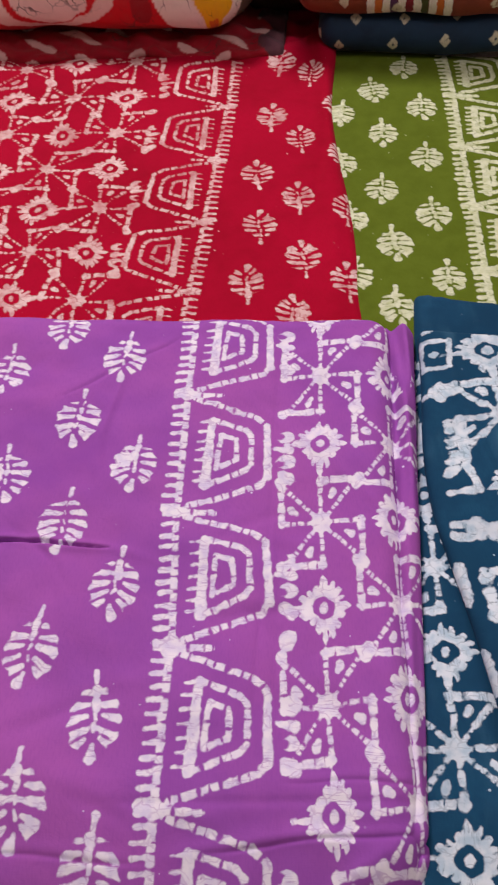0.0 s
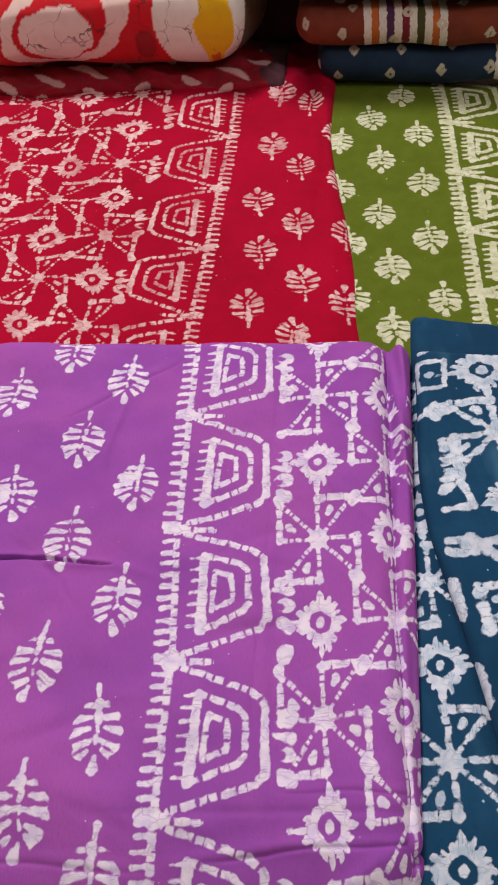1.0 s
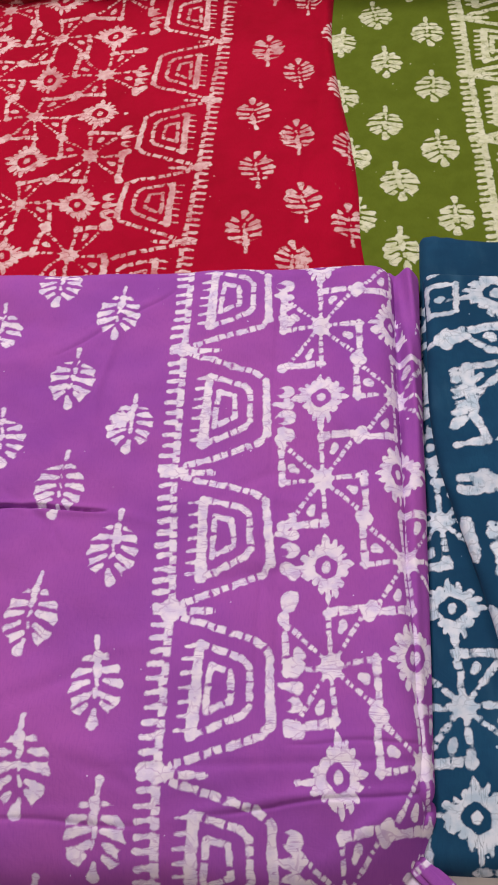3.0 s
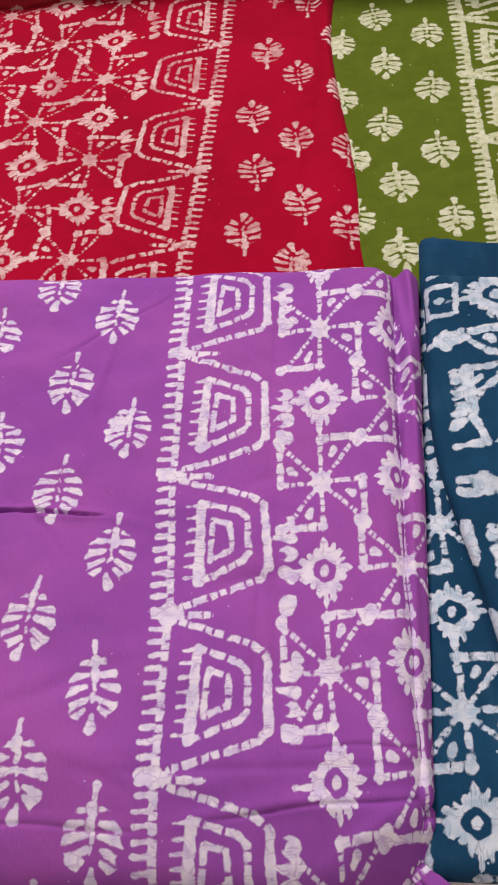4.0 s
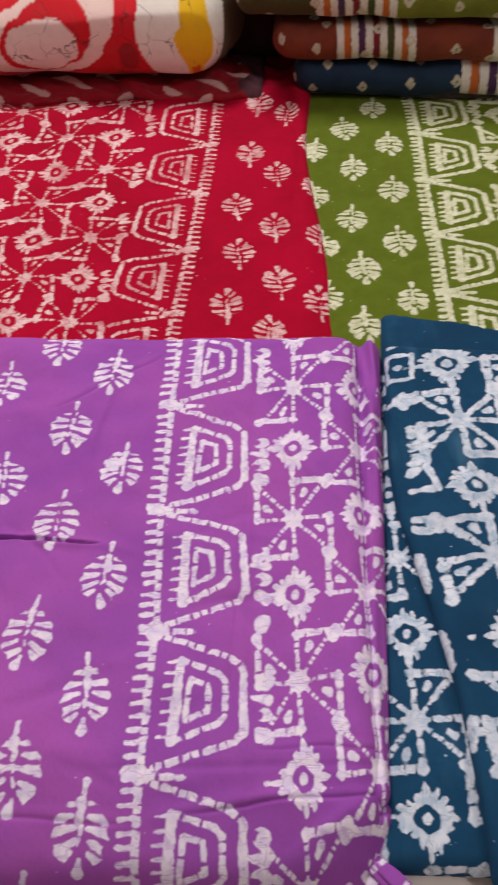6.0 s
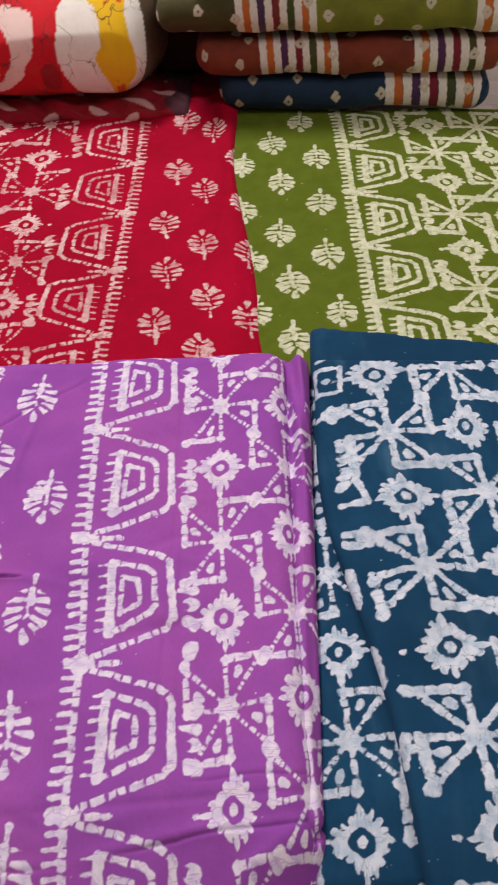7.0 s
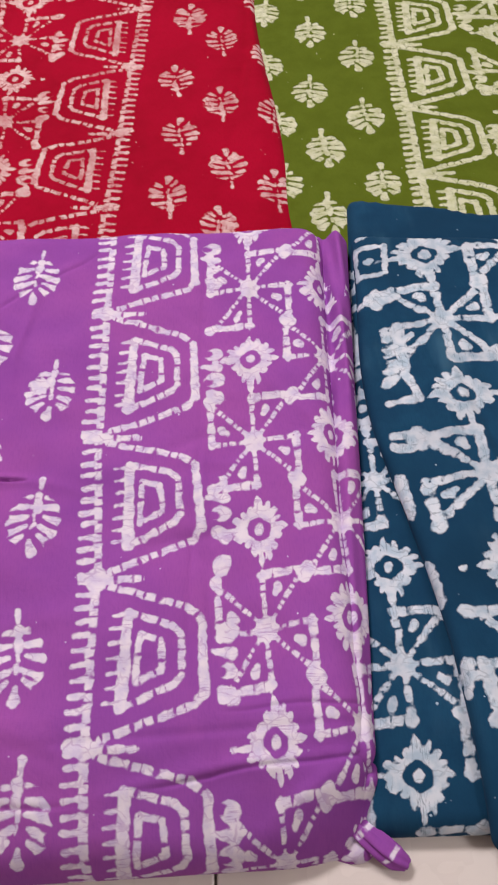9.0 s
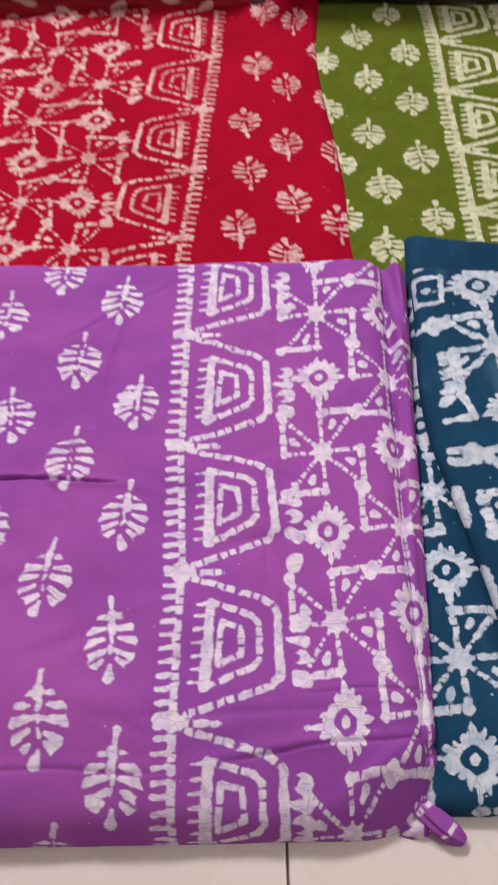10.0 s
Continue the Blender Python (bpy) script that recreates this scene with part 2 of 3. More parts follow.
def lattice(u, v, across, down, mirror=1, first=-99, last=99, bold=0.0):
    """Pinwheels and rosettes in turn, like a chequer-board drawn on the cloth."""
    terms = (np.ones_like(u), u, v, u * v, v * v, u * u)
    i = sum(c * t for c, t in zip(across, terms))
    j = sum(c * t for c, t in zip(down, terms))
    ci, cj = np.round(i), np.round(j)
    x, y = i - ci, cj - j
    even = (ci + cj) % 2 == 0

    def pinwheel(ai, aj):
        e = star((i - ai) * mirror, aj - j, .070, bold)
        return np.where((ai >= first) & (ai <= last), e, 9.0)

    d = np.where(even, pinwheel(ci, cj), np.where((ci >= first) & (ci <= last), flower(x * mirror, y, .070, ci * 3 + cj * 7), 9.0))
    sx, sy = np.where(x >= 0, 1, -1), np.where(j - cj >= 0, 1, -1)
    d = np.minimum(d, np.where(even, pinwheel(ci + sx, cj + sy), np.minimum(pinwheel(ci + sx, cj), pinwheel(ci, cj + sy))))
    return d


def border(u, v, nodes, side=1):
    """The ladder with its nodes and the nested trapezoids that hang between them; nodes go from back to front."""
    d = np.full(u.shape, 9.0)
    p = 0.110
    for m, ((ax, ay), (bx, by)) in enumerate(zip(nodes, nodes[1:])):
        rng = random.Random(m * 7 + 2)
        j = lambda k: rng.uniform(-k, k)
        ey = np.array((bx - ax, by - ay)) / math.hypot(bx - ax, by - ay)
        long = math.hypot(bx - ax, by - ay)
        near = np.abs((u - ax) * ey[0] + (v - ay) * ey[1] - long / 2) < long * 0.62
        du, dv = u[near] - ax, v[near] - ay
        y = -(du * ey[0] + dv * ey[1]) / long * p
        x = (du * -ey[1] + dv * ey[0]) * side * (1.035 if m < 4 else .99)
        e = ring(x, y, [(.004, -.005), (.060, -.022), (.069, -.029), (.0715, -.077), (.065, -.086), (.006, -.105)], .0036, .0095, .0001)
        e = np.minimum(e, seg(x, y, (.0695, -.030), (.0712, -.079), .0038, .0046))
        e = np.minimum(e, ring(x, y, [(.020, -.025), (.050, -.034), (.0560, -.040), (.0565, -.067), (.052, -.073), (.017, -.087)], .0034, .0100, .0))
        e = np.minimum(e, seg(x, y, (.0205, -.026), (.0175, -.086), .0044, .0054))
        for k in range(7):
            yy = -.027 - .0092 * k + j(.0008)
            e = np.minimum(e, seg(x, y, (.0095 - .0004 * k + j(.0008), yy - .001), (.018, yy), .0021, .0026))
        e = np.minimum(e, ring(x, y, [(.0290, -.040), (.0425, -.0440), (.0440, -.0635), (.0265, -.071), (.0290, -.040)], .0032, .016, .0))
        # ladder
        e = np.minimum(e, seg(x, y, (-.0035, 0), (-.0035, -p), .0038, None, .0094, .0002))
        for k in range(12):
            yy = -.003 - .0094 * k + j(.0010)
            e = np.minimum(e, seg(x, y, (-.0150 + j(.0012), yy), (-.006, yy + .0008), .0029 + j(.0004), .0032))
        # nodes
        for n, yy in ((m, 0), (m + 1, -p)):
            tall = .0105 if n % 3 == 0 else (.0052 if n % 3 == 2 else .0078)
            e = np.minimum(e, (np.hypot((x + .004) / .0085, (y - yy) / tall) - 1) * min(tall, .0085))
            e = np.minimum(e, seg(x, y, (-.014, yy + .002), (.002, yy), .0046, .0050))
            e = np.minimum(e, seg(x, y, (.002, yy - .001), (.028, yy - .001), .0042, .0026, .009, .0002))
        d[near] = np.minimum(d[near], e + .0006)
    return d


def curls(u, v, nodes, reach, side=1):
    """The hooked blots between the trapezoids and the pinwheels."""
    d = np.full(u.shape, 9.0)
    for m, ((ax, ay), (bx, by)) in enumerate(zip(nodes, nodes[1:])):
        cx, cy = (ax + bx) / 2 + side * reach, (ay + by) / 2
        x, y = (u - cx) * side, v - cy
        for k in (-1, 1):
            turn = math.sin(m * 2.1 + k)
            blot = np.hypot((x - .001) * .85, y - k * .0125) - .0064 - .0011 * turn
            bite = np.hypot((x + .0045) * .6, y - k * .0135 + .001 * turn) - .0027
            d = np.minimum(d, np.maximum(blot, -bite))
        d = np.minimum(d, seg(x, y, (-.008, .001), (.004, -.001), .0024, .0044))
        d = np.minimum(d, seg(x, y, (-.002, -.025), (.003, -.029), .0048, .0058))
    return d


def dots(u, v, pitch, size, seed):
    """Tied dots, as small hollow lozenges on a loose grid."""
    i, j = np.round(u / pitch), np.round(v / pitch)
    ox, oy = .3 * np.sin(i * 12.9 + j * 78.2 + seed), .3 * np.sin(i * 39.3 + j * 11.1 + seed)
    x, y = u - (i + ox) * pitch, v - (j + oy) * pitch
    r = (np.abs(x) * 1.25 + np.abs(y)) / 1.4
    return np.where((i + j) % 2 == 0, np.maximum(r - size, size * .25 - r), 9.0)


# ---- cloth ----
def ripple(x, y, seed, step, height):
    """Low, irregular waves."""
    rng = random.Random(seed)
    z = np.zeros_like(x)
    for _ in range(9):
        a, k, ph = rng.uniform(0, 6.28), rng.uniform(0.5, 1.8) * 6.28 / step, rng.uniform(0, 6.28)
        z += np.sin(k * (x * math.cos(a) + y * math.sin(a)) + ph + 0.8 * np.sin(k * .5 * (y * math.cos(a) - x * math.sin(a)) + ph))
    return z * height / 4


def sheet_mesh(name, corners, radius, step, top, wrap=2.7, printed=None, colours=None, bend=None, wall=0.0):
    """A folded cloth as one skin: a flat top over the four corners (front left, front right, back right, back left) whose
    edges roll over with the given radius and tuck under. top(x, y) is the height. The print runs on round the edges."""
    fl, fr, br, bl = (np.array(c, float) for c in corners)
    w = (np.linalg.norm(fr - fl) + np.linalg.norm(br - bl)) / 2
    h = (np.linalg.norm(bl - fl) + np.linalg.norm(br - fr)) / 2
    over = radius * wrap - radius + wall
    ns, nt = int((w + 2 * over) / step) + 1, int((h + 2 * over) / step) + 1
    s, t = np.meshgrid(np.linspace(-over, w + over, ns), np.linspace(-over, h + over, nt))
    s, t = s.ravel(), t.ravel()
    sc, tc = np.clip(s, radius, w - radius), np.clip(t, radius, h - radius)
    ds, dt = s - sc, t - tc
    o = np.hypot(ds, dt) + 1e-9
    quarter = radius * math.pi / 2
    extra = np.clip(o - quarter, 0, wall)
    ang = np.minimum((o - extra) / radius, 3.0)

    def flat(a, b):
        a, b = (a / w)[:, None], (b / h)[:, None]
        return fl * (1 - a) * (1 - b) + fr * a * (1 - b) + br * a * b + bl * (1 - a) * b

    push = radius * np.sin(ang) / o
    xy = flat(sc + ds * push, tc + dt * push)
    uv = flat(s, t)
    if bend is not None:
        xy = bend(xy)
        uv = bend(uv)
    z = top(xy[:, 0], xy[:, 1]) - radius * (1 - np.cos(ang)) - extra
    mesh = bpy.data.meshes.new(name)
    n = ns * nt
    mesh.vertices.add(n)
    mesh.vertices.foreach_set("co", np.column_stack((xy, z)).astype(np.float32).ravel())
    grid = np.arange(n).reshape(nt, ns)
    quads = np.stack((grid[:-1, :-1], grid[:-1, 1:], grid[1:, 1:], grid[1:, :-1]), -1).reshape(-1, 4)
    mesh.loops.add(quads.size)
    mesh.loops.foreach_set("vertex_index", quads.ravel().astype(np.int32))
    mesh.polygons.add(len(quads))
    mesh.polygons.foreach_set("loop_start", (np.arange(len(quads)) * 4).astype(np.int32))
    mesh.polygons.foreach_set("use_smooth", np.ones(len(quads), bool))
    mesh.update(calc_edges=True)
    a = mesh.attributes.new("flat", "FLOAT_VECTOR", "POINT")
    a.data.foreach_set("vector", np.column_stack((uv, np.zeros(n))).astype(np.float32).ravel())
    if printed is not None:
        a = mesh.attributes.new("print", "FLOAT", "POINT")
        a.data.foreach_set("value", printed(uv[:, 0], uv[:, 1]).astype(np.float32))
    if colours is not None:
        a = mesh.attributes.new("dye", "FLOAT_COLOR", "POINT")
        a.data.foreach_set("color", colours(uv[:, 0], uv[:, 1]).astype(np.float32).ravel())
    return mesh


def cloth_part(name, mesh, material, parent, label=""):
    ob = new(name, mesh)
    mesh.materials.append(material)
    ob.parent = parent
    return tagged(ob, label)


def thing(name, label, category, place=(0, 0, 0), group=""):
    ob = new(name)
    ob.location = place
    return tagged(ob, label, category, group, "thing")


def part(name, bm, material, parent, label="", smooth=False):
    mesh = bpy.data.meshes.new(name)
    bm.to_mesh(mesh)
    bm.free()
    for f in mesh.polygons:
        f.use_smooth = smooth
    mesh.materials.append(material)
    ob = new(name, mesh)
    ob.parent = parent
    return tagged(ob, label)


def box(x0, x1, y0, y1, z0, z1, bevel=0.0):
    bm = bmesh.new()
    bmesh.ops.create_cube(bm, size=1, matrix=Matrix.Translation(((x0 + x1) / 2, (y0 + y1) / 2, (z0 + z1) / 2)) @ Matrix.Diagonal((x1 - x0, y1 - y0, z1 - z0, 1)))
    if bevel:
        bmesh.ops.bevel(bm, geom=bm.edges[:], offset=bevel, segments=2, affect="EDGES", profile=0.6)
    return bm


# ---- the room ----
X0, X1, Y0, Y1, ROOM = -2.0, 2.2, -2.2, 2.4, 2.8


def structure(name, bm, material, label, category):
    ob = part(name, bm, material, None)
    return tagged(ob, label, category, "", "structure")


floor = structure("floor", box(X0, X1, Y0, Y1, -0.05, -0.006), GROUT, "grey grout bed under pale glazed floor tiles", "floor")
structure("wall_north", box(X0, X1, Y1, Y1 + 0.12, 0, ROOM), WALL, "plain pale painted shop wall", "wall")
structure("wall_south", box(X0, X1, Y0 - 0.12, Y0, 0, ROOM), WALL, "plain pale painted shop wall", "wall")
structure("wall_west", box(X0 - 0.12, X0, Y0 - 0.12, Y1 + 0.12, 0, ROOM), WALL, "plain pale painted shop wall", "wall")
structure("wall_east", box(X1, X1 + 0.12, Y0 - 0.12, Y1 + 0.12, 0, ROOM), WALL, "plain pale painted shop wall", "wall")
structure("ceiling", box(X0 - 0.12, X1 + 0.12, Y0 - 0.12, Y1 + 0.12, ROOM, ROOM + 0.1), CEILING, "plain white painted ceiling", "ceiling")


# ---- purple cloth ----
P_NODES = [(-0.047, 0.522), (-0.049, 0.405), (-0.051, 0.287), (-0.047, 0.176), (-0.050, 0.070), (-0.052, -0.030)]
P_LEAVES = [(-0.283, 0.482), (-0.171, 0.485), (-0.221, 0.432), (-0.114, 0.448), (-0.254, 0.370), (-0.147, 0.377), (-0.200, 0.320), (-0.093, 0.330), (-0.145, 0.276), (-0.248, 0.268), (-0.206, 0.217), (-0.096, 0.222), (-0.152, 0.172), (-0.200, 0.119), (-0.099, 0.124), (-0.144, 0.071), (-0.093, 0.034), (-0.190, 0.030), (-0.137, -0.022), (-0.308, 0.425), (-0.305, 0.317), (-0.255, 0.168), (-0.245, 0.068), (-0.333, 0.508), (-0.243, -0.024)]


def purple_print(u, v):
    motif = lattice(u, v, (-1.157, 17.949, .942, -4.597, -1.569), (5.854, 2.168, -14.572, -4.544, 1.887), first=0)
    d = np.minimum(motif, border(u, v, P_NODES))
    d = np.minimum(d, curls(u, v, P_NODES, .0825))
    d = np.minimum(d, seg(u, v, (.033, .179), (.034, .183), .0058, .0068))
    return np.minimum(d, leaves(u, v - .003, P_LEAVES, 3, 0, 1.03))


def groove(x, y, x0, x1, ya, yb, width, depth):
    """A sharp tuck in the cloth, along a line from (x0, ya) to (x1, yb), dying out at x1."""
    t = np.clip((x - x0) / (x1 - x0), 0, 1)
    line = ya + (yb - ya) * t + .0012 * np.sin(x * 70)
    fade = np.where((x > x0 - .2) & (x < x1), np.clip((x1 - x) / .06, 0, 1) ** .5, 0)
    q = (y - line) / width
    return -depth * fade * np.exp(-q ** 2) + .22 * depth * fade * np.exp(-((q - 3.0) / 2.6) ** 2)


def crease(x, y, a, b, width, depth):
    """A pressed fold line from a to b: a fine groove with a low swell behind it, dying out at both ends."""
    long = math.hypot(b[0] - a[0], b[1] - a[1])
    ex, ey = (b[0] - a[0]) / long, (b[1] - a[1]) / long
    t = ((x - a[0]) * ex + (y - a[1]) * ey) / long
    q = ((y - a[1]) * ex - (x - a[0]) * ey + .0012 * np.sin(t * 9)) / width
    fade = np.clip(t / .25, 0, 1) * np.clip((1.15 - t) / .25, 0, 1)
    return depth * fade * (.7 * np.exp(-((q - 3) / 2.5) ** 2) - np.exp(-q ** 2))


def purple_top(x, y):
    z = .055 + ripple(x, y, 5, .16, .0024) + ripple(x, y, 6, .05, .0008)
    for k, (cx, cy, slope, h, wide) in enumerate(((-.20, .40, .35, .0016, .010), (-.05, .14, -.22, .0018, .012), (.07, .33, -1.1, .0014, .007), (-.23, .17, .15, .0016, .012), (.02, .05, .06, .0018, .006))):
        off = y - cy - slope * (x - cx) + .006 * np.sin(x * 31 + k)
        z += h * np.exp(-(off / wide) ** 2) * np.exp(-((x - cx) / .075) ** 2)
    rng = random.Random(77)
    for k in range(22):
        cx, cy, a = rng.uniform(-.34, .12), rng.uniform(.02, .50), rng.choice((.5, -.6, 1.3, 0, 1.57)) + rng.uniform(-.3, .3)
        along, off = (x - cx) * math.cos(a) + (y - cy) * math.sin(a), (y - cy) * math.cos(a) - (x - cx) * math.sin(a)
        off = off + .004 * np.sin(along * 45 + k)
        z += rng.choice((-1, 1)) * rng.uniform(.0010, .0021) * np.exp(-(off / rng.uniform(.0035, .007)) ** 2) * np.exp(-(along / rng.uniform(.025, .06)) ** 2)
    z += groove(x, y, -.30, -.104, .2675, .2555, .0010, .0085) + groove(x, y, -.36, -.210, .320, .326, .0008, .005)
    z += crease(x, y, (-.030, .046), (.118, .060), .0012, .0013) + crease(x, y, (.025, .087), (.122, .089), .0012, .0008)
    z += crease(x, y, (-.20, .045), (-.07, .040), .0015, .0009) + crease(x, y, (.030, .46), (.010, .12), .0022, .0008) + crease(x, y, (-.17, .40), (-.07, .47), .0018, .0010)
    z -= .030 * np.clip((.088 - y) / .088, 0, 1) ** 1.55
    z -= .022 * np.clip((.062 - y + .62 * (x - .125)) / .050, 0, 1) ** 1.2 * np.clip((x - .030) / .06, 0, 1)
    z += .0018 * np.exp(-((y - .068 - .62 * (x - .125)) / .006) ** 2) * np.clip((x - .045) / .03, 0, 1) * np.clip((.12 - x) / .02, 0, 1)
    z -= .0008 * np.exp(-((x - .022 - .02 * y) / .004) ** 2) + .0008 * np.exp(-((y - .075 - .02 * x) / .003) ** 2) * np.clip((x + .1) / .05, 0, 1)
    return z + .0016 * np.sin((y - .07 - .12 * x) * 105) * np.exp(-((y - .045) / .03) ** 2) * np.clip((x + .02) / .1, 0, 1)


purple = thing("folded_cloth", "purple cotton batik cloth with white leaf print, folded on floor", "folded cloth", group="folded batik cloths")
cloth_part("top_layer", sheet_mesh("top_layer", [(-.365, .001), (.1180, .001), (.137, .506), (-.352, .512)], .022, .00095, purple_top, 2.6, purple_print,
                                   bend=lambda p: p - np.column_stack((.004 * np.exp(-((p[:, 1] - .33) / .20) ** 2) * np.clip((p[:, 0] - .07) / .05, 0, 1), 0 * p[:, 1]))), PURPLE, purple)


def side_print(u, v):
    return np.where((v > .425 + .02 * np.sin(u * 300)) & (u > .12), 9.0, purple_print(u, v))


def side_top(x, y):
    edge = .1240 + .076 * (y - .05)
    roll = np.clip((y - .10) / .15, 0, 1)
    z = .0440 + ripple(x, y, 7, .09, .0010) + .0015 * np.sin(x * 520 + 2 * np.sin(y * 14)) * np.clip((x - .09) / .03, 0, 1)
    return z + .0075 * roll * np.exp(-((x - edge + .0085) / .0065) ** 2) - .005 * roll * np.exp(-((x - edge + .021 + .002 * np.sin(y * 30)) / .0035) ** 2)


cloth_part("side_fold", sheet_mesh("side_fold", [(.02, .05), (.1240, .05), (.1590, .503), (.02, .504)], .014, .0014,
                                   side_top, 2.7, side_print), PURPLE, purple)


def twist_mesh(name, path, radii, flatten, printed, around=40, along=70):
    """A twisted end of cloth: a flattened, fluted tube along a curve."""
    pts, rad = np.array(path, float), np.array(radii, float)
    s = np.linspace(0, 1, len(pts))
    t = np.linspace(0, 1, along)
    centre = np.column_stack([np.interp(t, s, pts[:, k]) for k in range(3)])
    for _ in range(12):
        centre[1:-1] = (centre[:-2] + 2 * centre[1:-1] + centre[2:]) / 4
    r = np.interp(t, s, rad)
    way = np.gradient(centre, axis=0)
    way /= np.linalg.norm(way, axis=1)[:, None]
    side = np.cross(way, (0, 0, 1))
    side /= np.linalg.norm(side, axis=1)[:, None]
    lift = np.cross(side, way)
    a = np.linspace(0, 2 * math.pi, around, endpoint=False)
    flute = 1 + .16 * np.sin(5 * a[None, :] + 3 * t[:, None]) + .06 * np.sin(9 * a[None, :] - 4 * t[:, None])
    co = centre[:, None, :] + (r[:, None] * flute)[:, :, None] * (np.cos(a)[None, :, None] * side[:, None, :] + flatten * np.sin(a)[None, :, None] * lift[:, None, :])
    mesh = bpy.data.meshes.new(name)
    grid = np.arange(along * around).reshape(along, around)
    nxt = np.roll(grid, -1, axis=1)
    quads = np.stack((grid[:-1], nxt[:-1], nxt[1:], grid[1:]), -1).reshape(-1, 4)
    mesh.from_pydata(co.reshape(-1, 3).tolist(), [], quads.tolist() + [grid[0][::-1].tolist(), grid[-1].tolist()])
    for f in mesh.polygons:
        f.use_smooth = True
    uv = np.column_stack((np.repeat(t, around) * .06, np.tile(a, along) * .006, np.zeros(along * around)))
    mesh.attributes.new("flat", "FLOAT_VECTOR", "POINT").data.foreach_set("vector", uv.astype(np.float32).ravel())
    mesh.attributes.new("print", "FLOAT", "POINT").data.foreach_set("value", printed(uv[:, 0], uv[:, 1]).astype(np.float32))
    return mesh


def dabs(u, v):
    return np.minimum(seg(u, v, (.012, .004), (.016, .020), .0026, None, .006, .0012), seg(u, v, (.038, .000), (.044, .030), .0026, None, .007, .0012))


cloth_part("loose_corner", twist_mesh("loose_corner", [(.106, .026, .012), (.115, .018, .0125), (.124, .010, .0110), (.132, .004, .0090), (.139, .000, .0060)], [.005, .0065, .0072, .0066, .004], .7, dabs), PURPLE, purple)


cloth_part("corner_fold", sheet_mesh("corner_fold", [(.070, .002), (.121, .001), (.127, .062), (.080, .062)], .010, .0011,
                                     lambda x, y: .029 - .55 * np.clip(.045 - y, 0, 1) + .003 * np.sin((x - y) * 190), 2.5, purple_print), PURPLE, purple)


# ---- red cloth ----
R_NODES = [(-0.026, 1.115), (-0.035, 1.007), (-0.041, 0.896), (-0.051, 0.785), (-0.059, 0.672), (-0.070, 0.564), (-0.079, 0.455)]
R_LEAVES = [(0.031, 0.994), (0.071, 0.970), (0.019, 0.871), (0.055, 0.824), (0.002, 0.757), (0.051, 0.713), (0.007, 0.662), (0.055, 0.613), (-0.005, 0.572), (0.100, 0.575), (0.106, 0.690), (0.104, 0.896), (0.105, 0.792), (0.042, 0.530)]


def red_print(u, v):
    crush = np.clip((-.15 - u) / .04, 0, 1)
    u, v = u + crush * .0036 * np.sin(v * 62 + u * 35), v + crush * .0032 * np.sin(u * 71 + 2 * np.sin(v * 23))
    motif = lattice(u, v, (2.867, 15.979, -.13, -2.48, -.499), (13.403, -4.256, -14.574, 5.513, 1.374), last=0)
    d = np.minimum(motif, border(u, v, R_NODES, -1))
    d = np.minimum(d, curls(u, v, R_NODES, .0825, -1))
    return np.minimum(d + .0003, leaves(u, v, R_LEAVES, 8, 180, .98))


def red_top(x, y):
    return .027 + ripple(x, y, 11, .2, .0016) + .006 * np.exp(-((y - 1.015 - .12 * x) / .03) ** 2) + .004 * np.exp(-((x - .088) / .012) ** 2) - .003 * np.exp(-((x - .066 - .02 * np.sin(y * 9)) / .007) ** 2) * np.clip((y - .6) / .2, 0, 1)


def red_under(x, y):
    back = np.clip((y - 1.00) / .03, 0, 1)
    return .013 + ripple(x, y, 12, .15, .002) * (1 - .5 * back) + back * (.010 + .0045 * np.sin(x * 75 + 2.5 * np.sin(x * 19) + y * 20) + .003 * np.sin(y * 130 + 3 * np.sin(x * 31)))


red = thing("folded_cloth", "crimson cotton batik cloth with pinkish print, folded under purple cloth", "folded cloth", group="folded batik cloths")
cloth_part("top_layer", sheet_mesh("top_layer", [(-.325, .40), (.116, .40), (.112, 1.082), (-.408, 1.020)], .012, .0013, red_top, 2.6, red_print,
                                   bend=lambda p: p - np.column_stack((.015 * np.exp(-((p[:, 1] - .87) / .14) ** 2) * np.clip((p[:, 0] - .05) / .06, 0, 1), .009 * np.sin(p[:, 0] * 23 + 1.2) * np.clip((p[:, 1] - .93) / .06, 0, 1)))), RED, red)
cloth_part("lower_layer", sheet_mesh("lower_layer", [(-.320, .42), (.105, .42), (.090, 1.20), (-.390, 1.20)], .006, .0020, red_under, 2.6, red_print), RED, red)

# ---- green cloth ----
G_NODES = [(0.258, 1.030), (0.258, 0.920), (0.253, 0.809), (0.251, 0.697), (0.249, 0.595), (0.246, 0.485)]
G_LEAVES = [(0.196, 0.988), (0.152, 0.936), (0.211, 0.896), (0.157, 0.842), (0.206, 0.793), (0.108, 0.885), (0.148, 0.734), (0.202, 0.687), (0.154, 0.640), (0.206, 0.586), (0.149, 0.544), (0.103, 0.783), (0.109, 0.681), (0.108, 0.590)]


def green_print(u, v):
    motif = lattice(u, v, (-5.058, 14.222, -0.336), (13.47, -2.12, -14.227), first=0, bold=.5)
    d = np.minimum(motif, border(u, v, G_NODES))
    d = np.minimum(d, curls(u, v, G_NODES, .0825))
    return np.minimum(d, leaves(u, v, G_LEAVES, 21, 0, .95)) - .0008


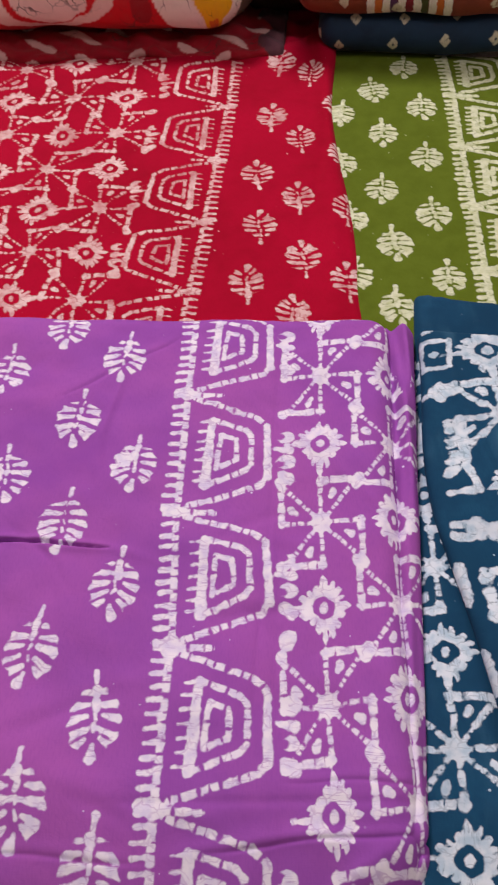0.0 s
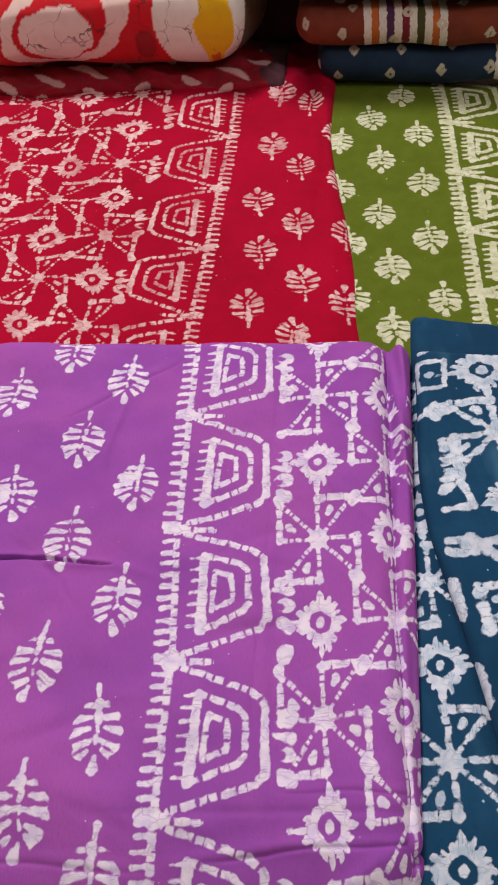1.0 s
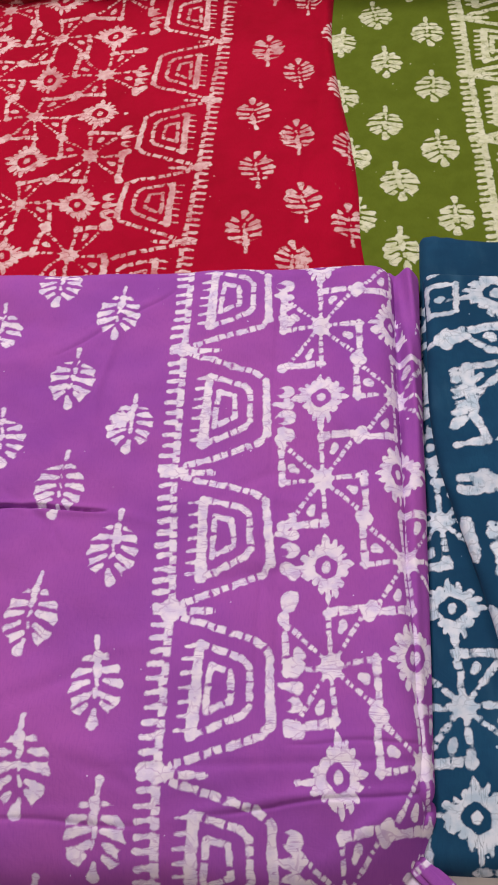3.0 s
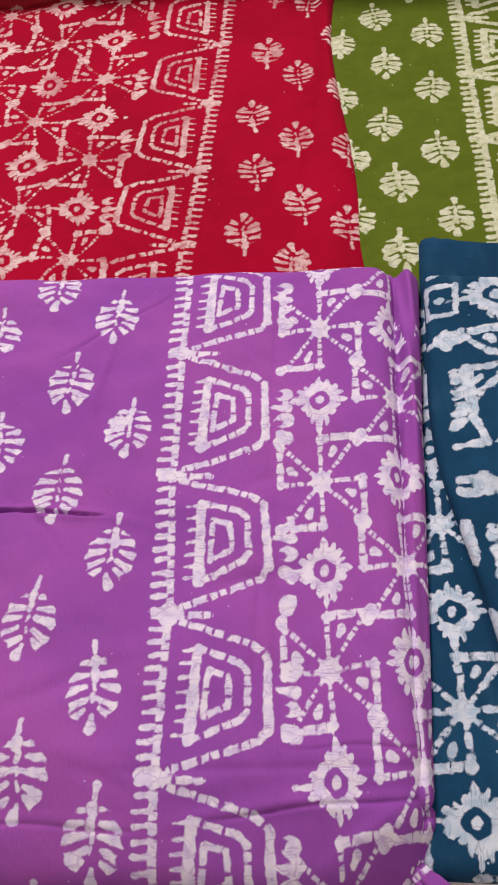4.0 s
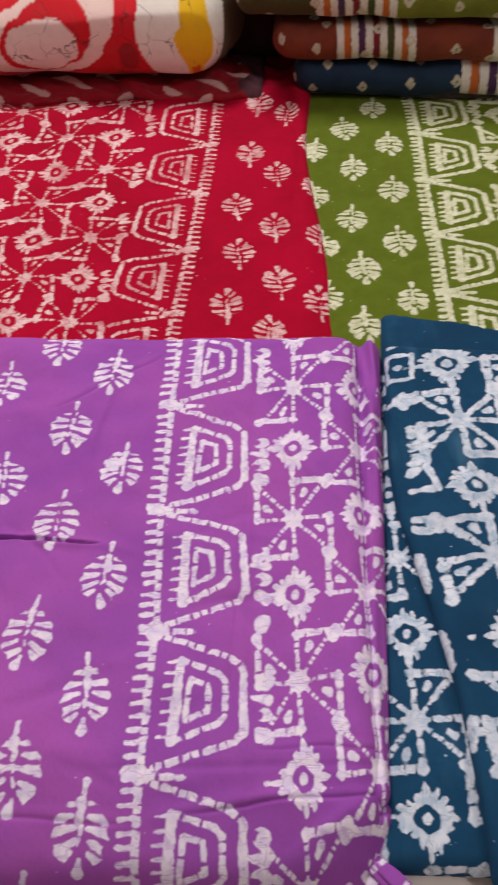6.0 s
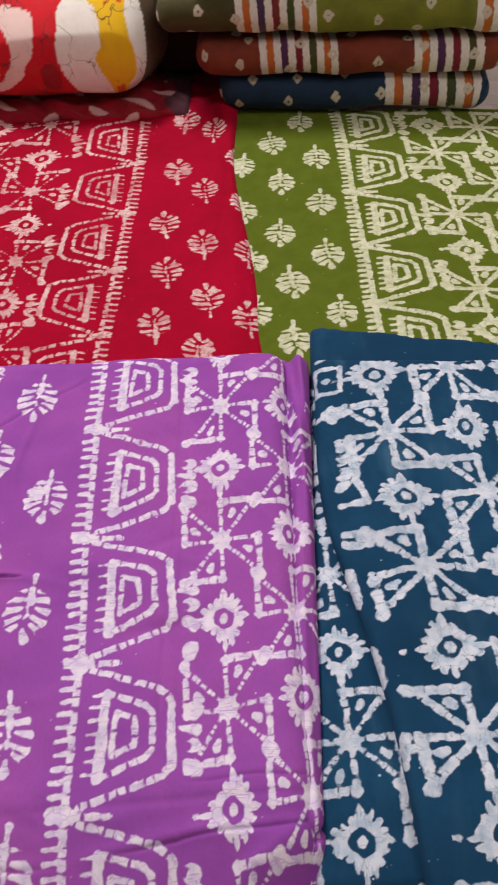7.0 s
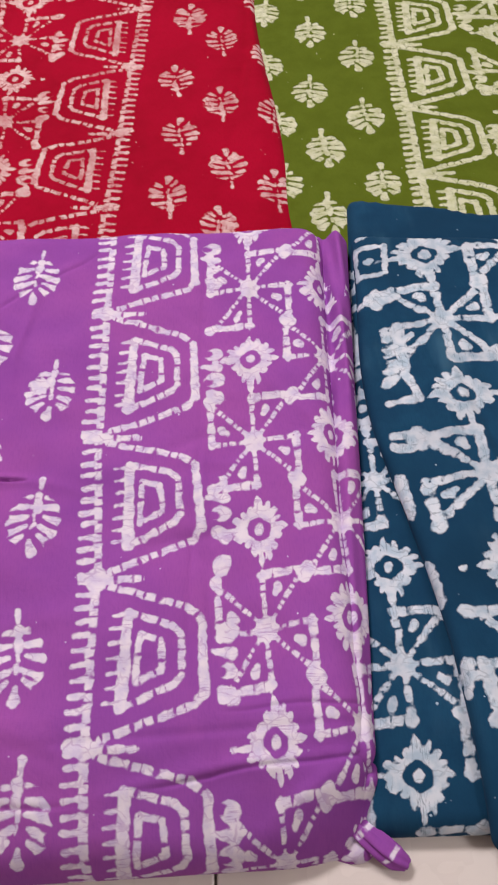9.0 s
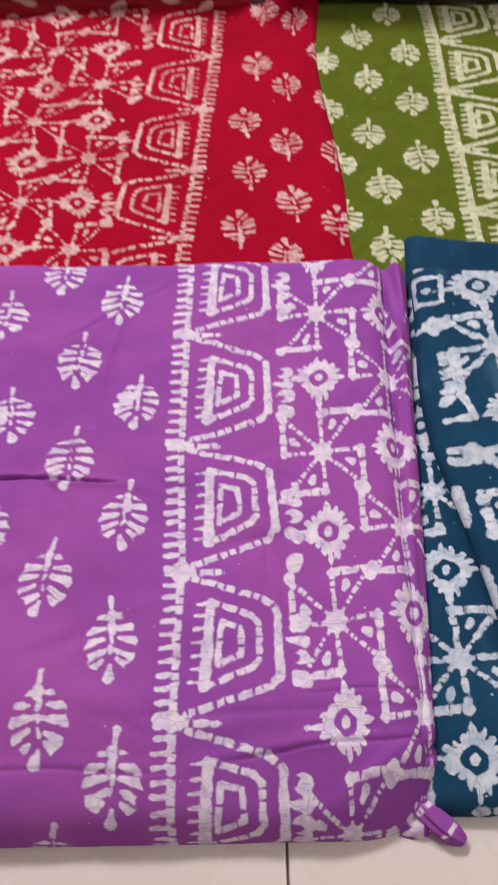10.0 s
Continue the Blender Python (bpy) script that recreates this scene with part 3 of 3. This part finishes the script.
green = thing("folded_cloth", "olive green cotton batik cloth with cream print, folded flat", "folded cloth", group="folded batik cloths")
cloth_part("top_layer", sheet_mesh("top_layer", [(.075, .42), (.64, .42), (.62, .990), (.075, 1.045)], .011, .0014, lambda x, y: .023 + ripple(x, y, 31, .2, .0016), 2.6, green_print), GREEN, green)

# ---- blue cloth ----
SMEARS = [((.161, .473), (.187, .475), .0026), ((.160, .473), (.159, .441), .0026), ((.159, .441), (.184, .443), .0026), ((.187, .475), (.184, .443), .0026), ((.171, .457), (.173, .459), .0032),
          ((.188, .415), (.168, .411), .0040), ((.170, .411), (.166, .412), .0068), ((.166, .411), (.154, .409), .0030), ((.185, .383), (.185, .338), .0046), ((.185, .338), (.192, .315), .0030),
          ((.192, .313), (.168, .311), .0030), ((.170, .330), (.176, .334), .0046), ((.167, .282), (.186, .284), .0030), ((.186, .284), (.203, .268), .0040), ((.167, .272), (.189, .271), .0034),
          ((.165, .243), (.169, .218), .0056), ((.183, .236), (.190, .237), .0024), ((.172, .174), (.177, .152), .0060), ((.188, .108), (.184, .091), .0042), ((.178, .100), (.196, .101), .0034)]


def blue_print(u, v):
    d = lattice(u, v, (-2.083, 2.429, 2.138, -2.63, -1.475, 23.225), (7.054, 5.857, -16.944, 4.586, 3.28, -13.596), -1, first=0, bold=.75) + .0010 * np.clip((.205 - u) / .03, 0, 1)
    for a, b, w in SMEARS:
        d = np.minimum(d, seg(u, v, a, b, w * 1.2, w * .85))
    return d - .0004


def strip_print(u, v):
    return np.minimum(np.where(v < .47, lattice(u, v, (-2.15, 14.3, 0, 0, 0), (3.69, 0, -14.8, 0, 0), bold=.6) + .0002, 9.0), seg(u, v, (.149, .385), (.156, .363), .0030, .0050))


def blue_top(x, y):
    z = .046 + ripple(x, y, 43, .13, .0026) - .019 * np.clip((.080 - y) / .075, 0, 1) ** 1.4
    drag = x - .205 - .10 * (.40 - y)
    for k, (at, h) in enumerate(((-.012, .003), (.012, .0035), (.034, .0022), (.060, .0018), (.105, .0015))):
        z += h * np.exp(-((drag - at + .006 * np.sin(y * 17 + k)) / .006) ** 2) * np.exp(-((y - .34 + .05 * k) / .13) ** 2)
    return z


blue = thing("folded_cloth", "dark teal batik cloth with bluish white print, loosely folded", "folded cloth", group="folded batik cloths")
cloth_part("lower_layer", sheet_mesh("lower_layer", [(.113, .015), (.50, .004), (.51, .486), (.166, .560)], .012, .0014, lambda x, y: .032 + ripple(x, y, 41, .15, .0016) - .017 * np.clip((.085 - y) / .08, 0, 1) ** 1.4, 2.6, strip_print,
                                   bend=lambda p: p + np.column_stack((0 * p[:, 0], (.0014 * np.sin(p[:, 0] * 37 + 3 * np.sin(p[:, 0] * 23)) + .0007 * np.sin(p[:, 0] * 283 + 4 * np.sin(p[:, 0] * 71))) * np.clip((p[:, 1] - .44) / .05, 0, 1)))), BLUE, blue)
cloth_part("top_layer", sheet_mesh("top_layer", [(.190, .002), (.50, .000), (.50, .466), (.163, .494)], .009, .0012, blue_top, 2.6, blue_print,
                                    bend=lambda p: p - np.column_stack((.020 * np.exp(-((p[:, 1] - .32) / .12) ** 2) * np.clip((.35 - p[:, 0]) / .15, 0, 1), 0 * p[:, 1]))), BLUE, blue)

# ---- tie-dyed bundle ----
def bundle_dye(u, v):
    c = np.empty((len(u), 4))
    c[:] = (.62, .008, .018, 1)
    wob = .010 * np.sin(u * 33 + 1.5 * np.sin(v * 22)) + .006 * np.sin(v * 47 + u * 70) + .003 * np.sin(u * 190 + v * 90)

    def lay(mask, tint):
        c[mask, :3] = tint
    r = np.hypot((u + .262) / 1.45, (v - .975) - .22 * (u + .262)) + wob * .35
    lay((r < .062 + .006 * np.sin(u * 30)) & (r > .044 + .10 * np.clip(-.262 - u, 0, .1)), (.86, .62, .56))
    lay(np.hypot((u + .275) / 1.5, v - .965) + wob * .4 < .033, (.86, .64, .59))
    lay(np.hypot((u + .045) / .095, (v - .995) / .11) + wob * 4 < 1, (.87, .80, .72))
    lay((u > -.050) & (u < .012), (.87, .82, .75))
    lay(np.abs(u + .052 + .12 * (v - .98)) < .030 + wob * .7 + .006 * np.sin(v * 60), (.84, .50, .010))
    lay((u > -.066 + wob) & (u < -.040 + wob) & (v > 1.035 + wob) & (v < 1.06), (.62, .03, .01))
    lay((u > -.060 + wob) & (u < -.036 + wob) & (v < .930 + wob), (.66, .14, .01))
    lay(np.hypot((u + .155) / .016, (v - .945) / .025) + wob * 14 < 1, (.34, .010, .018))
    lay(u < -.405 + wob, (.74, .68, .66))
    lay((u > .005 + wob), (.10, .06, .03))
    return c


bundle = thing("cloth_bundle", "red tie-dyed cotton bundle with white rings and a yellow patch", "cloth bundle")
cloth_part("folded_body", sheet_mesh("folded_body", [(-.47, 1.022), (.020, 1.010), (.030, 1.32), (-.47, 1.34)], .092, .0025, lambda x, y: .200 + ripple(x, y, 51, .2, .005), 2.9, None, bundle_dye,
                                   bend=lambda p: p + np.column_stack((0 * p[:, 0], 1.2 * np.clip(p[:, 1] - 1.022, 0, .09)))), TIE_DYE, bundle)


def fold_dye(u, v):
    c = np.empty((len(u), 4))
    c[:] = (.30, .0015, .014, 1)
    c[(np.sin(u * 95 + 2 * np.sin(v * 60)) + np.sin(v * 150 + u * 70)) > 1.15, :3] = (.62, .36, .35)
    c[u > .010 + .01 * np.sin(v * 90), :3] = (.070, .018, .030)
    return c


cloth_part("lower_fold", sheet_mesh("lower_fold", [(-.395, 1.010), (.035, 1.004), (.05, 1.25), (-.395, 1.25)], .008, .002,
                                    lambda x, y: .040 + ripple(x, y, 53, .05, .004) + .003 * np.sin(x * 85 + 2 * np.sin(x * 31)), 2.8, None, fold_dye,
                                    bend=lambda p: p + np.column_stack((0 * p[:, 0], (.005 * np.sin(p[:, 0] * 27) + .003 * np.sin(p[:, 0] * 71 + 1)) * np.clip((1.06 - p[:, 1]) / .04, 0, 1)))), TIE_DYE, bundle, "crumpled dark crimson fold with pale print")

# ---- stack of striped cloths ----
WHITE, ORANGE, PLUM, MAROON, OLIVE = (.80, .73, .66), (.56, .13, .02), (.07, .02, .08), (.20, .008, .022), (.05, .06, .012)


def bands(start, tints, width=.0125):
    return [(start + k * width, width * (1.0 if t is WHITE else .92), t) for k, t in enumerate(tints)]


LONG = [WHITE, ORANGE, WHITE, PLUM, WHITE, MAROON, WHITE, OLIVE, WHITE, ORANGE, WHITE]
STACK = [("navy", (.008, .030, .070), (.005, .018, .045), bands(.318, LONG), .075, (.080, .470, 1.012, .26), "navy blue"),
         ("brown", (.23, .038, .015), (.15, .024, .010), bands(.140, LONG, .0098) + bands(.352, LONG[:9], .0105), .126, (.050, .482, 1.014, .26), "rust brown"),
         ("olive", (.20, .21, .018), (.13, .14, .012), [(-.2, .308, (.055, .045, .012))] + bands(.108, LONG, .0098) + bands(.425, LONG[:7], .0110), .184, (.000, .505, 1.020, .26), "olive green"),
         ("plum", (.10, .02, .14), (.07, .012, .10), bands(.100, LONG) + bands(.300, LONG), .236, (.040, .46, 1.026, .26), "deep purple")]
for k, (dye, ground, dark, stops, height, (x0, x1, y0, deep), tint) in enumerate(STACK):
    mat = striped(dye + "_striped_cotton", ground, dark, stops)
    roll = thing("folded_shawl", tint + " tie-dyed shawl with woven stripe bands, folded in a stack", "folded shawl", group="stack of shawls")
    cloth_part("folded_body", sheet_mesh("folded_body", [(x0, y0), (x1, y0 - .08 * (x1 - x0)), (x1 + .08 * deep, y0 - .08 * (x1 - x0) + deep), (x0 + .08 * deep, y0 + deep)], .0245, .003,
                                   lambda x, y, h=height, k=k: h + ripple(x, y, 60 + k, .13, .0038), 3.0,
                                   lambda u, v, k=k: dots(u, v, .034, .0072, k)), mat, roll)
    for m, (inset, low, high) in enumerate(((.010, .004, .016), (.014, -.012, .000))):
        cloth_part("inner_fold", sheet_mesh("inner_fold", [(x0 + .05, y0 + inset), (x1 - .003 - .002 * m, y0 + inset - .08 * (x1 - x0)), (x1 - .003 + .08 * deep, y0 - .08 * (x1 - x0) + deep - .02), (x0 + .06, y0 + deep - .02)],
                                            .0055, .004, lambda x, y, h=height - .0245 + high, k=k, m=m: h + ripple(x, y, 80 + k + 7 * m, .05, .0015), 2.9,
                                            lambda u, v, k=k: dots(u, v, .034, .0072, k)), mat, roll)

# ---- cloths and a dark filler beside the bundle ----
# Black-brown block added to keep the gap between bundle and shawls dark.
GAP_DARK = plain("gap_black_brown", (.018, .010, .008), (.030, .014, .010), 18, .9, .1, .2)
gap_filler = thing("folded_cloth", "black-brown filler, added to darken the gap between bundle and shawls", "folded cloth")
cloth_part("folded_body", sheet_mesh("folded_body", [(-.02, 1.11), (.10, 1.105), (.11, 1.31), (-.02, 1.31)], .03, .004, lambda x, y: .20 + ripple(x, y, 75, .06, .004), 2.8, wall=.11), GAP_DARK, gap_filler)
BLUSH = plain("blush_cotton", (.62, .46, .46), (.52, .34, .36), 18, .85, .15, .2)
LIME = plain("lime_green_cotton", (.17, .22, .02), (.11, .15, .015), 22, .85, .15, .2)
WINE = plain("wine_red_cotton", (.14, .012, .016), (.09, .008, .012), 22, .85, .15, .2)
pale = thing("folded_cloth", "pale pink cotton cloth, folded flat under the red bundle", "folded cloth")
cloth_part("folded_body", sheet_mesh("folded_body", [(-.450, 1.005), (-.350, 1.035), (-.350, 1.24), (-.465, 1.24)], .014, .003, lambda x, y: .030 + ripple(x, y, 71, .06, .003), 2.8), BLUSH, pale)
lime = thing("cloth_roll", "lime green cotton cloth, rolled up beside the red bundle", "cloth roll")
cloth_part("folded_body", sheet_mesh("folded_body", [(-.68, 1.000), (-.466, 1.010), (-.466, 1.18), (-.68, 1.18)], .030, .004, lambda x, y: .096 + ripple(x, y, 73, .08, .003), 2.8), LIME, lime)
wine = thing("folded_cloth", "wine red cotton cloth, folded under a green roll", "folded cloth")
cloth_part("folded_body", sheet_mesh("folded_body", [(-.72, .90), (-.470, .945), (-.470, 1.20), (-.72, 1.20)], .016, .004, lambda x, y: .034 + ripple(x, y, 74, .08, .002), 2.8), WINE, wine)

# ---- floor tiles ----
TILE_SIZE, JOINT = .60, .0018
tile_mesh = None
for i in range(-4, 4):
    for j in range(-4, 5):
        x, y = .021 + i * TILE_SIZE, -.15 + j * TILE_SIZE
        if x < X0 or x + TILE_SIZE > X1 + .2 or y < Y0 - .3 or y > Y1:
            continue
        if tile_mesh is None:
            ob = part("tile", box(JOINT / 2, TILE_SIZE - JOINT / 2, JOINT / 2, TILE_SIZE - JOINT / 2, -.006, 0, .0012), TILE, floor)
            tile_mesh = ob.data
        else:
            ob = new("tile", tile_mesh)
            ob.parent = floor
        ob.location = (x, y, 0)
